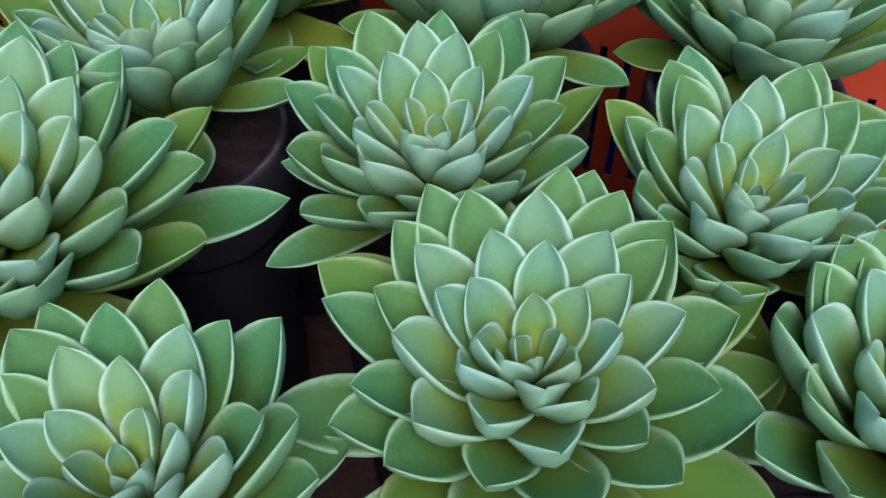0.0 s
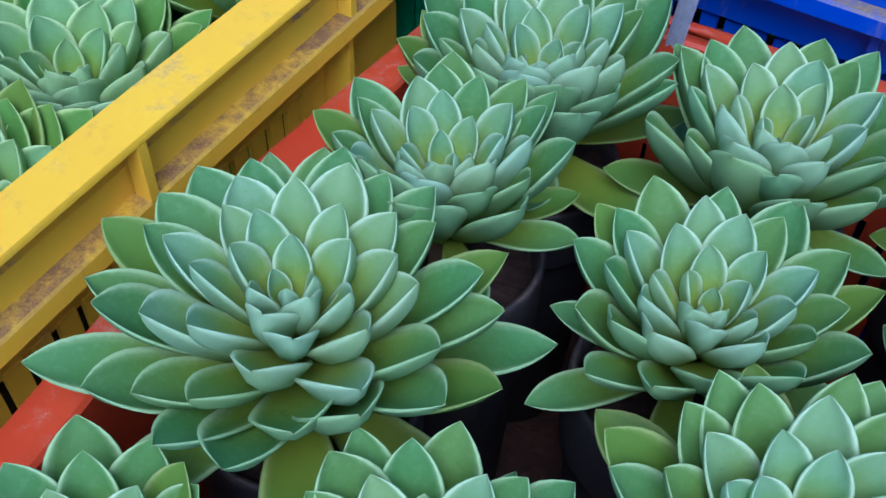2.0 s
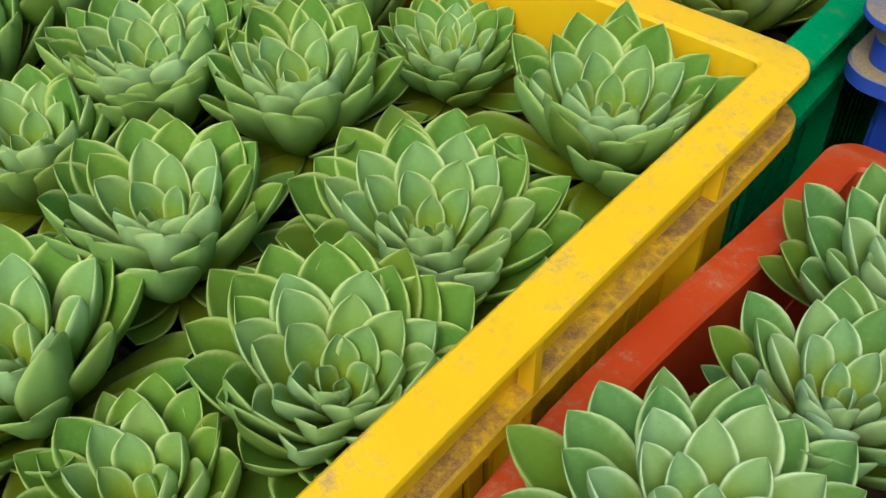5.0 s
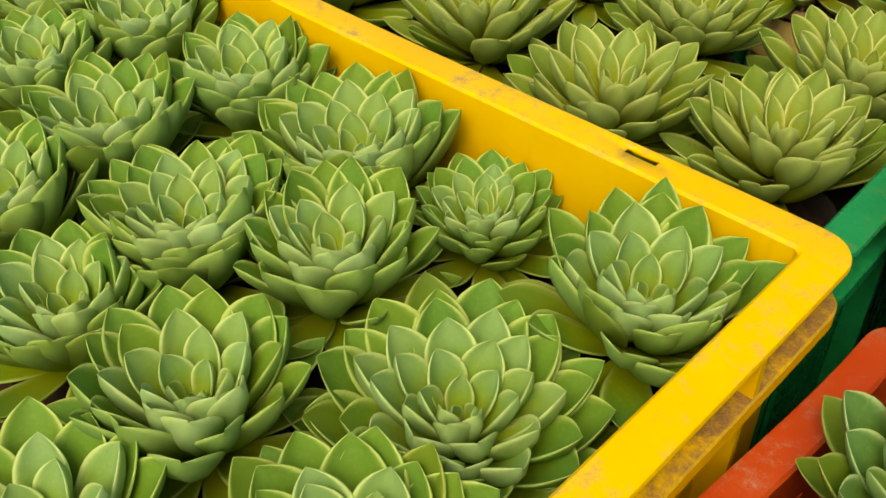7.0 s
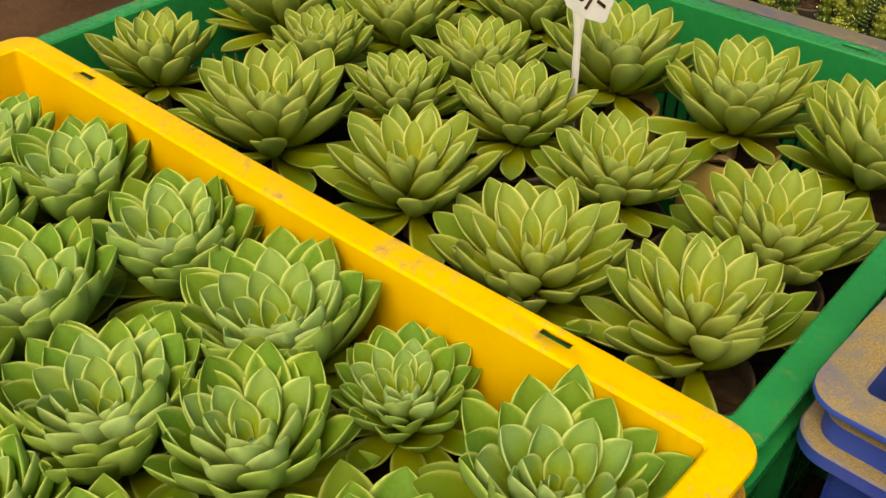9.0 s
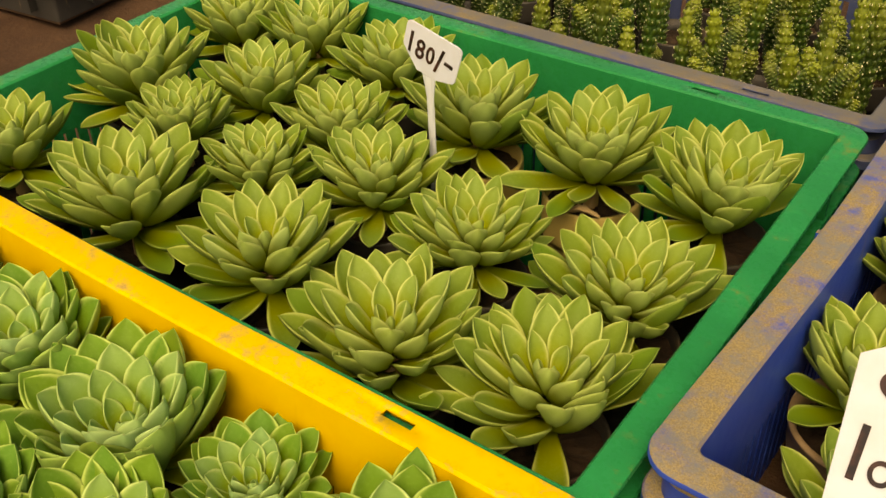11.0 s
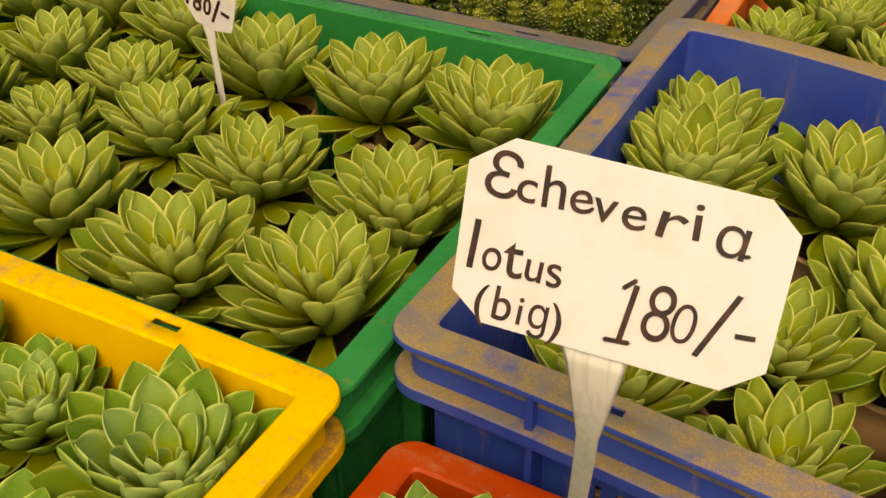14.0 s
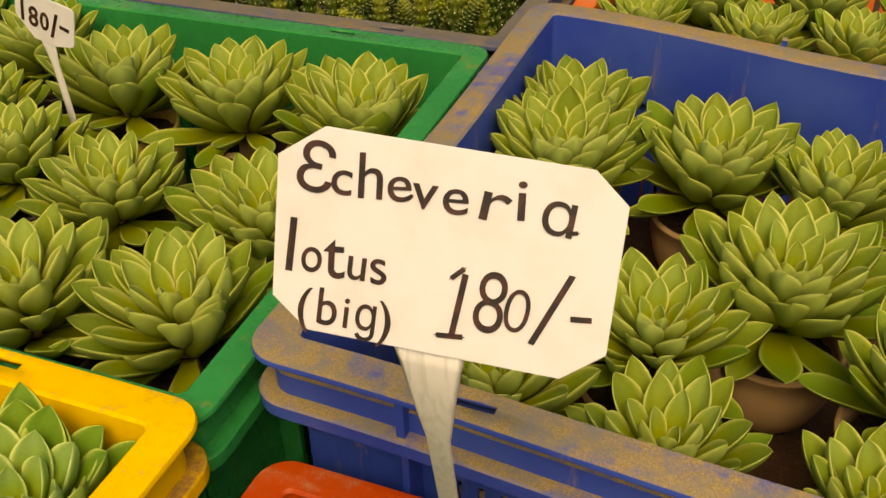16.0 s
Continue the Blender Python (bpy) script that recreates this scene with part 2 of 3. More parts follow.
def ring(name, w, d, r, profile, bows, material, parent, smooth=False):
    """A closed profile of (out, z) swept round a rounded rectangle."""
    loops = [round_rect(w, d, r, o, bows) for o, _ in profile]
    n, k = len(loops[0]), len(profile)
    verts = [(p.x, p.y, profile[j][1]) for j in range(k) for p in loops[j]]
    faces = [(j * n + i, j * n + (i + 1) % n, (j + 1) % k * n + (i + 1) % n, (j + 1) % k * n + i) for j in range(k) for i in range(n)]
    me = mesh_of(name, verts, faces, material, smooth)
    bm = bmesh.new()
    bm.from_mesh(me)
    bmesh.ops.recalc_face_normals(bm, faces=bm.faces)
    bm.to_mesh(me)
    bm.free()
    me.polygons.foreach_set("use_smooth", [True] * len(me.polygons))
    me.set_sharp_from_angle(angle=radians(28))
    return child(name, me, parent)


# ---------------------------------------------------------------- ground
def ground_sheet():
    bm = bmesh.new()
    bmesh.ops.create_grid(bm, x_segments=120, y_segments=120, size=3.0)
    for v in bm.verts:
        v.co.z = 0.006 * noise.noise(v.co * 3.0) + 0.004 * noise.noise(v.co * 11.0) - 0.006
    rim = [e for e in bm.edges if e.is_boundary]
    far = bmesh.ops.extrude_edge_only(bm, edges=rim)["geom"]
    for v in far:
        if isinstance(v, bmesh.types.BMVert):
            v.co.x, v.co.y = v.co.x * 400, v.co.y * 400
    me = bpy.data.meshes.new("ground")
    bm.to_mesh(me)
    bm.free()
    me.materials.append(EARTH)
    me.polygons.foreach_set("use_smooth", [True] * len(me.polygons))
    tagged(new("ground", me), "bare brown earth under the crates", "ground", kind="structure")


ground_sheet()


# ---------------------------------------------------------------- crates
def crate_box(x0, x1, y0, y1, top, material, label, rim=0.020, drop=0.027, ribs=0.123, turn=0.0, seed=0, band=0.062, slots=(), gauge=0.0118, group="plastic crates", low_material=None, bows=None, bottom=0.004):
    """A stacking crate over its outer rim's rectangle: flat rim with a lip, a second ledge tied to it by upright ribs, a plain band and barred walls below."""
    rnd = random.Random(seed)
    crate = new("plastic_crate")
    crate.matrix_basis = pose((x0 + x1) / 2, (y0 + y1) / 2, 0.0, 0, 0, turn)
    tagged(crate, label, "crate", group)
    w, d = x1 - x0 - 2 * rim, y1 - y0 - 2 * rim
    if bows is None:
        bows = [rnd.uniform(-0.003, 0.003) for _ in range(4)]
    t, back = 0.0028, rim - 0.008
    r_in = 0.004
    # the rim, open where the slots go through it
    prof = [(0.0, top - 0.004), (0.0, top - 0.0015), (0.0015, top), (rim - 0.0018, top), (rim - 0.0005, top - 0.0006), (rim, top - 0.0018), (rim, top - 0.0034), (rim - 0.002, top - 0.0042), (rim - 0.004, top - 0.004)]
    edge = ring("rim", w, d, r_in, prof, bows, material, crate)
    if slots:
        bm = bmesh.new()
        bm.from_mesh(edge.data)
        for sx, sy, lx, ly in slots:
            px, py = sx - (x0 + x1) / 2, sy - (y0 + y1) / 2
            for co, no in (((px - lx / 2, 0, 0), (1, 0, 0)), ((px + lx / 2, 0, 0), (1, 0, 0)), ((0, py - ly / 2, 0), (0, 1, 0)), ((0, py + ly / 2, 0), (0, 1, 0))):
                near = [f for f in bm.faces if abs(f.calc_center_median().x - px) < 0.06 and abs(f.calc_center_median().y - py) < 0.06]
                geom = list({*near, *(e for f in near for e in f.edges), *(v for f in near for v in f.verts)})
                bmesh.ops.bisect_plane(bm, geom=geom, plane_co=co, plane_no=no)
            gone = [f for f in bm.faces if abs(f.calc_center_median().x - px) < lx / 2 - 1e-5 and abs(f.calc_center_median().y - py) < ly / 2 - 1e-5 and f.calc_center_median().z > top - 0.0045]
            bmesh.ops.delete(bm, geom=gone, context="FACES")
            bmesh.ops.bridge_loops(bm, edges=[e for e in bm.edges if e.is_boundary])
        bm.to_mesh(edge.data)
        bm.free()
    low = top - drop
    ring("ledge", w, d, r_in, [(back, low), (rim - 0.001, low), (rim, low - 0.0012), (rim, low - 0.0085), (rim - 0.0025, low - 0.0085), (rim - 0.0025, low - 0.003), (back, low - 0.003)], bows, low_material or material, crate)
    ring("wall_band", w, d, r_in, [(0.0, top - band), (0.0, top - 0.004), (t, top - 0.004), (t, top - 0.013), (back, top - 0.015), (back, low - 0.002), (t, low - 0.004), (t, top - band)], bows, material, crate)
    ring("lower_band", w, d, r_in, [(-0.001, 0.008), (0.0, 0.045), (t, 0.045), (t, 0.008)], bows, material, crate)
    bm = bmesh.new()
    box(bm, -w / 2 - 0.001, w / 2 + 0.001, -d / 2 - 0.001, d / 2 + 0.001 + min(0.0, bows[0]), bottom, bottom + 0.006)
    part("floor", bm, EARTH, crate, "dark earth-brown crate floor")
    # upright ribs between rim and ledge
    bm = bmesh.new()
    box(bm, -0.0020, 0.0020, back, rim - 0.0015, low - 0.0005, top - 0.004)
    box(bm, -0.0018, 0.0018, t, rim - 0.004, 0.02, low - 0.003)
    rib = bpy.data.meshes.new("rib")
    bm.to_mesh(rib)
    bm.free()
    rib.materials.append(material)
    # bars of the lower wall
    bm = bmesh.new()
    box(bm, -gauge * 0.35, gauge * 0.35, -0.0001, t - 0.0002, 0.043, top - band + 0.002)
    bar = bpy.data.meshes.new("bar")
    bm.to_mesh(bar)
    bm.free()
    bar.materials.append(material)
    # plain stretches of that wall beside the corners
    bm = bmesh.new()
    box(bm, -0.0395, 0.0395, -0.0001, t - 0.0003, 0.043, top - band + 0.002)
    panel = bpy.data.meshes.new("panel")
    bm.to_mesh(panel)
    bm.free()
    panel.materials.append(material)
    for half, across, angle in ((d / 2, w, 180), (d / 2, w, 0), (w / 2, d, 90), (w / 2, d, 270)):
        turn_side = Matrix.Rotation(radians(angle), 4, "Z")
        count = int((across / 2 - 0.02) / ribs)
        for k in range(-count, count + 1):
            pos = ribs * k
            child("rib", rib, crate, turn_side @ Matrix.Translation((pos, half, 0)))
        for end in (-1, 1):
            child("panel", panel, crate, turn_side @ Matrix.Translation((end * (across / 2 - 0.04), half, 0)))
        count = round((across - 0.16) / gauge)
        for k in range(count):
            pos = -across / 2 + 0.08 + (across - 0.16) * (k + 0.5) / count
            child("bar", bar, crate, turn_side @ Matrix.Translation((pos, half, 0)))
    return crate


RIM = 0.24
crate_box(-0.580, 0.022, -0.385, 0.021, RIM, YELLOW, "bright yellow plastic crate full of potted rosettes", seed=1, low_material=YELLOW_DIRTY, slots=((-0.086, 0.0125, 0.019, 0.0055), (-0.487, 0.0125, 0.019, 0.0055)))
crate_box(0.031, 0.640, -0.385, 0.044, 0.190, RED, "worn red-orange plastic crate full of potted rosettes", seed=2, rim=0.018, bows=(0.0, 0.012, 0.0, 0.0), slots=((0.135, 0.0355, 0.024, 0.0055),))
crate_box(-0.590, 0.014, 0.0078, 0.430, RIM - 0.0095, GREEN, "green plastic crate holding pale rosettes in pots", seed=3, rim=0.019, turn=0.8, slots=((-0.110, 0.4215, 0.022, 0.006),))
crate_box(0.0225, 0.6265, 0.042, 0.4867, RIM + 0.008, BLUE, "dusty dark blue plastic crate holding rosettes", seed=4, rim=0.021, ribs=0.1105, turn=-1.0, bows=(-0.038, -0.004, 0.012, 0.0), bottom=0.100, low_material=BLUE, slots=((0.137, 0.0495, 0.019, 0.0055),))
crate_box(-0.590, 0.018, 0.451, 0.853, 0.222, GREY, "dust-covered blue-grey plastic crate of small cacti", seed=5, rim=0.02, gauge=0.02, slots=((-0.086, 0.460, 0.022, 0.006),))
crate_box(0.030, 0.640, 0.512, 0.912, 0.205, ORANGE, "orange plastic crate holding rosettes", seed=6, rim=0.02, gauge=0.02)


# ---------------------------------------------------------------- succulents
def leaf_mesh(name, wide, bend, cup, thick, hook, seed, material=None, blunt=2.0):
    """A fleshy spoon-shaped leaf one unit long: base at the origin, along +y, hollow upper face up, a rounded edge and a small point."""
    rnd = random.Random(seed)
    rows = 15
    over = (-1.0, -0.80, -0.42, 0.0, 0.42, 0.80, 1.0)
    under = (0.90, 0.5, 0.0, -0.5, -0.90)
    verts, uvs = [], []
    ph, skew = rnd.uniform(0, 6.28), rnd.uniform(-0.10, 0.10)
    belly = 0.66 + rnd.uniform(-0.04, 0.04)
    for i in range(rows):
        s = 1 - (1 - i / (rows - 1)) ** 1.6
        if s < belly:
            half = wide * (0.36 + 0.64 * math.sin(0.5 * math.pi * s / belly) ** 1.3)
        else:
            k = (s - belly) / (1 - belly)
            half = wide * ((1 - k ** blunt) ** (0.4 + 0.2 * blunt) * (1 - 0.42 * k ** 8))
        half = max(half, wide * 0.012)
        x_mid = 0.020 * math.sin(2.4 * s + ph)
        z_mid = bend * s * s + hook * max(0.0, s - 0.80) ** 2 * 8
        slim_down = 1 - 0.72 * s ** 7
        edge = min(thick * 0.42, half * 0.7) * slim_down
        body = thick * (0.75 + 0.45 * math.sin(math.pi * s) ** 0.8) * slim_down * min(1.0, half / (0.4 * wide))
        hollow = cup * half * (0.55 + 0.45 * s)

        def face(c):
            ripple = 0.010 * math.sin(6 * s + ph + 2 * c) * s * abs(c)
            return z_mid + hollow * abs(c) ** 2.1 + skew * half * c + ripple

        for c in over:
            verts.append((x_mid + half * c, s, face(c)))
            uvs.append((0.5 + 0.5 * c, s))
        verts.append((x_mid + half + 0.35 * edge, s, face(1.0) - 0.5 * edge))
        uvs.append((1.0, s))
        for c in under:
            verts.append((x_mid + half * c, s, face(c) - edge * (0.6 + 0.4 * (1 - c * c)) - body * (1 - abs(c) ** 2.2)))
            uvs.append((0.5 + 0.5 * c, s))
        verts.append((x_mid - half - 0.35 * edge, s, face(-1.0) - 0.5 * edge))
        uvs.append((0.0, s))
    n, top = len(over) + len(under) + 2, len(over)
    faces = [(i * n + j, i * n + (j + 1) % n, (i + 1) * n + (j + 1) % n, (i + 1) * n + j) for i in range(rows - 1) for j in range(n)]
    faces.append(tuple(range(n - 1, -1, -1)))
    faces.append(tuple((rows - 1) * n + j for j in range(n)))
    me = mesh_of(name, verts, faces, material or LEAF, True, uvs)
    layer = me.uv_layers[0].data
    for face_of in me.polygons:
        if face_of.index % n >= top - 1 and face_of.index < (rows - 1) * n:
            for k in face_of.loop_indices:
                layer[k].uv.y += 2.0
    return me


# four ages of leaf, some shapes of each, in three tones of green
def leaf_set(material, fresh, slim, blunt):
    return {
        "old": [leaf_mesh("leaf", slim * (0.160 + 0.012 * k), 0.04 + 0.04 * k, 0.30, 0.045, 0.02, k, OLD_LEAF if k % 2 else material, 1.9) for k in range(4)],
        "full": [leaf_mesh("leaf", slim * (0.176 + 0.008 * k), 0.10 + 0.025 * k, 0.50, 0.055, 0.04, 10 + k, material, blunt) for k in range(6)],
        "young": [leaf_mesh("leaf", slim * (0.185 + 0.009 * k), 0.12 + 0.025 * k, 0.62, 0.075, 0.06, 20 + k, fresh, blunt) for k in range(5)],
        "bud": [leaf_mesh("leaf", slim * (0.205 + 0.014 * k), 0.14, 0.70, 0.10, 0.08, 30 + k, fresh, blunt - 0.15) for k in range(3)],
    }


TONES = {"blue": leaf_set(BLUE_LEAF, BLUE_YOUNG, 0.94, 1.9), "mint": leaf_set(MINT_LEAF, MINT_YOUNG, 1.02, 2.0), "olive": leaf_set(LEAF, YOUNG, 0.88, 1.6)}


def pot_mesh(name, r, h, material, dome=False):
    """A thrown-looking plastic pot with a rolled rim; dome: bulging sides over a small foot."""
    if dome:
        prof = [(0.48, 0.0), (0.56, 0.02), (0.74, 0.16), (0.88, 0.40), (0.96, 0.70), (0.98, 0.92), (1.01, 0.94), (1.01, 1.0), (0.95, 1.0), (0.92, 0.80)]
    else:
        prof = [(0.70, 0.0), (0.74, 0.01), (0.90, 0.78), (0.905, 0.80), (0.985, 0.80), (1.0, 0.82), (1.0, 0.985), (0.985, 1.0), (0.93, 1.0), (0.91, 0.86)]
    n = 40
    verts = [(r * a * math.cos(6.28318 * k / n), r * a * math.sin(6.28318 * k / n), h * z) for a, z in prof for k in range(n)]
    faces = [(j * n + k, j * n + (k + 1) % n, (j + 1) * n + (k + 1) % n, (j + 1) * n + k) for j in range(len(prof) - 1) for k in range(n)]
    faces.append(tuple(range(n - 1, -1, -1)))
    return mesh_of(name, verts, faces, material)


def soil_mesh(r):
    bm = bmesh.new()
    bmesh.ops.create_circle(bm, cap_ends=True, cap_tris=True, segments=32, radius=r)
    bmesh.ops.subdivide_edges(bm, edges=bm.edges[:], cuts=3)
    for v in bm.verts:
        v.co.z = 0.003 * noise.noise(v.co * 90) + 0.002 * noise.noise(v.co * 300)
    me = bpy.data.meshes.new("soil")
    bm.to_mesh(me)
    bm.free()
    me.materials.append(SOIL)
    return me


POT_R = 0.037
POTS = {
    "tan": pot_mesh("pot", POT_R, 0.128, POT_TAN), "dark": pot_mesh("pot", POT_R, 0.128, POT_DARK),
    "clay": pot_mesh("pot", POT_R + 0.003, 0.128, POT_CLAY, True),
}
SOIL_DISC = soil_mesh(POT_R * 0.915)
GOLDEN = 137.508


def rosette(x, y, heart, radius, group, label, pot="dark", leaves=38, opening=1.0, lean=(0.0, 0.0), spin=None, skirt=8, floor=0.010, seed=0, within=None, spread=1.0, tone="olive", crowd=()):
    """A potted rosette. heart: height of its growing tip; opening: how far the leaves lie back; lean: degrees towards +x and +y; within: the crate's inside, over whose rim a low leaf cannot pass; crowd: the places and sizes of all plants in the crate, whose room its leaves avoid."""
    rnd = random.Random(seed * 7919 + int(1e4 * (x + 2 * y)))
    size = radius * spread
    leaves = round(leaves * {"olive": 0.86, "mint": 1.10, "blue": 1.10}[tone])
    plant = new("potted_succulent")
    plant.location = (x, y, floor)
    tagged(plant, label, "succulent", group)
    heart -= floor
    base = heart - 0.56 * size
    pot_h = max(0.05, base - 0.010)
    soil_z = pot_h - 0.012
    child("pot", POTS[pot], plant, pose(0, 0, 0, 0, 0, rnd.uniform(0, 360)) @ Matrix.Diagonal((1, 1, pot_h / 0.128, 1)))
    child("soil", SOIL_DISC, plant, pose(0, 0, soil_z))
    tip_up = Matrix.Translation((0, 0, base)) @ pose(0, 0, 0, -0.5 * lean[1] - 1, lean[0], 0)
    # the short woody stem
    n, h = 10, max(0.008, base - soil_z + 0.10 * size)
    verts = [(rr * math.cos(6.2832 * k / n), rr * math.sin(6.2832 * k / n), z) for rr, z in ((0.006, soil_z - 0.004), (0.005, soil_z + h * 0.5), (0.0055, soil_z + h)) for k in range(n)]
    faces = [(j * n + k, j * n + (k + 1) % n, (j + 1) * n + (k + 1) % n, (j + 1) * n + k) for j in range(2) for k in range(n)]
    child("stem", mesh_of("stem", verts, faces, DEAD), plant)
    a = rnd.uniform(0, 360) if spin is None else spin
    steep = 1.2 * (1 - opening) + 0.06
    for k in range(-skirt, leaves):
        u = max(0.0, k / (leaves - 1))
        a += GOLDEN + rnd.uniform(-3, 3)
        # where the leaf's tip and foot lie, in units of the plant's size: out from the axis, and up from its base
        if k < 0:
            tip_out, tip_up_by = rnd.uniform(0.98, 1.22), 0.34 + 0.4 * steep + 0.40 * k / skirt
            foot_out, foot_up = 0.12, 0.02
        else:
            reach = max(0.035, (1 - u) ** 0.66)
            tip_out = reach
            tip_up_by = 0.56 + 0.24 * math.sin(math.pi * reach ** 0.8) + steep * reach
            foot_out, foot_up = 0.13 * (1 - u) + 0.010, 0.03 + 0.35 * u
        tip_out *= rnd.uniform(0.95, 1.05)
        kind = "old" if u < 0.08 else "full" if u < 0.50 else "young" if u < 0.84 else "bud"
        me = rnd.choice(TONES[tone][kind])
        twist, sway = rnd.uniform(-5, 5), rnd.uniform(-4, 4)
        for lift, short in ((0, 1.0), (7, 0.99), (14, 0.97), (22, 0.95), (30, 0.92), (38, 0.88)):
            run, climb = tip_out - foot_out, tip_up_by - foot_up
            rise = math.degrees(math.atan2(climb, run)) + lift + rnd.uniform(-1.5, 1.5)
            far = math.hypot(run, climb) * size * short
            sag = math.degrees(math.atan2(me.vertices[-11].co.z, 1.0))
            m = tip_up @ Matrix.Rotation(radians(a), 4, "Z") @ Matrix.Translation((0, foot_out * size, foot_up * size)) @ pose(0, 0, 0, rise - sag, twist, sway) @ Matrix.Scale(far, 4)
            tip = plant.location + m @ Vector((0, 1, 0.1))
            inside = not within or tip.z > within[4] + 0.012 or (within[0] < tip.x < within[1] and within[2] < tip.y < within[3])
            share = math.hypot(tip.x - x, tip.y - y) / radius
            free = all(share < math.hypot(tip.x - q[0], tip.y - q[1]) / q[2] + (0.6 if k < 0 else 0.22) for q in crowd if q[0] != x or q[1] != y)
            if inside and (free or lift == 38):
                child("leaf", me, plant, m)
                break
    return plant


RED_LABEL = "blue-green rosette with pale-edged pointed leaves in a dark pot"
RED_ROWS = (
    (0.095, -0.208, 0.236, 0.061, 48, 1.10, (0, -4)),
    (0.102, -0.131, 0.221, 0.042, 34, 0.74, (-2, -2)),
    (0.196, -0.140, 0.217, 0.045, 36, 0.85, (0, -6)),
    (0.194, -0.053, 0.214, 0.050, 34, 0.80, (0, -4)),
    (0.103, -0.055, 0.212, 0.052, 42, 0.76, (-2, -5)),
    (0.242, -0.205, 0.222, 0.052, 46, 0.95, (0, -12)),
    (0.285, -0.139, 0.222, 0.046, 36, 0.90, (4, -8)),
    (0.166, -0.262, 0.218, 0.045, 34, 0.80, (-4, -4)),
    (0.335, -0.184, 0.215, 0.050, 34, 0.85, (0, -4)),
    (0.284, -0.038, 0.212, 0.048, 34, 0.85, (0, -4)),
    (0.092, -0.296, 0.208, 0.042, 34, 0.85, (0, -4)),
)
for k, (x, y, heart, radius, leaves, opening, lean) in enumerate(RED_ROWS):
    rosette(x, y, heart, radius, "rosettes in the red crate", RED_LABEL, "dark", leaves, opening, lean, crowd=[(r[0], r[1], r[3]) for r in RED_ROWS], seed=k, spread=1.08, tone="blue", within=(0.042, 0.64, -0.38, 0.024, 0.19))

YELLOW_LABEL = "pale green rosette with upturned pointed leaves, crowded in its crate"
YELLOW_ROWS = (
    (-0.047, -0.213, 0.196, 0.054, 50, 0.90, (8, -8)),
    (-0.073, -0.130, 0.193, 0.060, 48, 1.00, (4, -6)),
    (-0.147, -0.207, 0.205, 0.045, 32, 0.75, (0, 0)),
    (-0.134, -0.286, 0.205, 0.050, 28, 0.85, (0, 0)),
    (-0.231, -0.215, 0.205, 0.042, 34, 0.80, (0, 0)),
    (-0.046, -0.040, 0.213, 0.048, 36, 0.80, (6, -8)),
    (-0.140, -0.036, 0.203, 0.036, 38, 0.90, (0, -6)),
    (-0.167, -0.111, 0.208, 0.043, 32, 0.70, (0, -4)),
    (-0.060, -0.290, 0.195, 0.038, 30, 0.80, (0, -4)),
    (-0.232, -0.145, 0.210, 0.050, 46, 0.85, (0, -4)),
    (-0.217, -0.050, 0.210, 0.053, 42, 0.85, (0, -8)),
    (-0.317, -0.044, 0.210, 0.046, 34, 0.80, (0, -4)),
    (-0.417, -0.046, 0.210, 0.045, 34, 0.80, (0, -4)),
    (-0.496, -0.064, 0.210, 0.046, 34, 0.85, (0, 0)),
    (-0.425, -0.118, 0.210, 0.044, 34, 0.80, (0, -4)),
    (-0.331, -0.126, 0.210, 0.047, 34, 0.75, (0, -4)),
    (-0.322, -0.196, 0.208, 0.044, 34, 0.75, (0, -4)),
)
for k, (x, y, heart, radius, leaves, opening, lean) in enumerate(YELLOW_ROWS):
    rosette(x, y, heart, radius, "rosettes in the yellow crate", YELLOW_LABEL, "dark", leaves, opening - 0.05, lean, crowd=[(r[0], r[1], r[3]) for r in YELLOW_ROWS], seed=100 + k, skirt=12, spread=1.20, tone="mint", within=(-0.56, 0.004, -0.38, 0.003, 0.24))

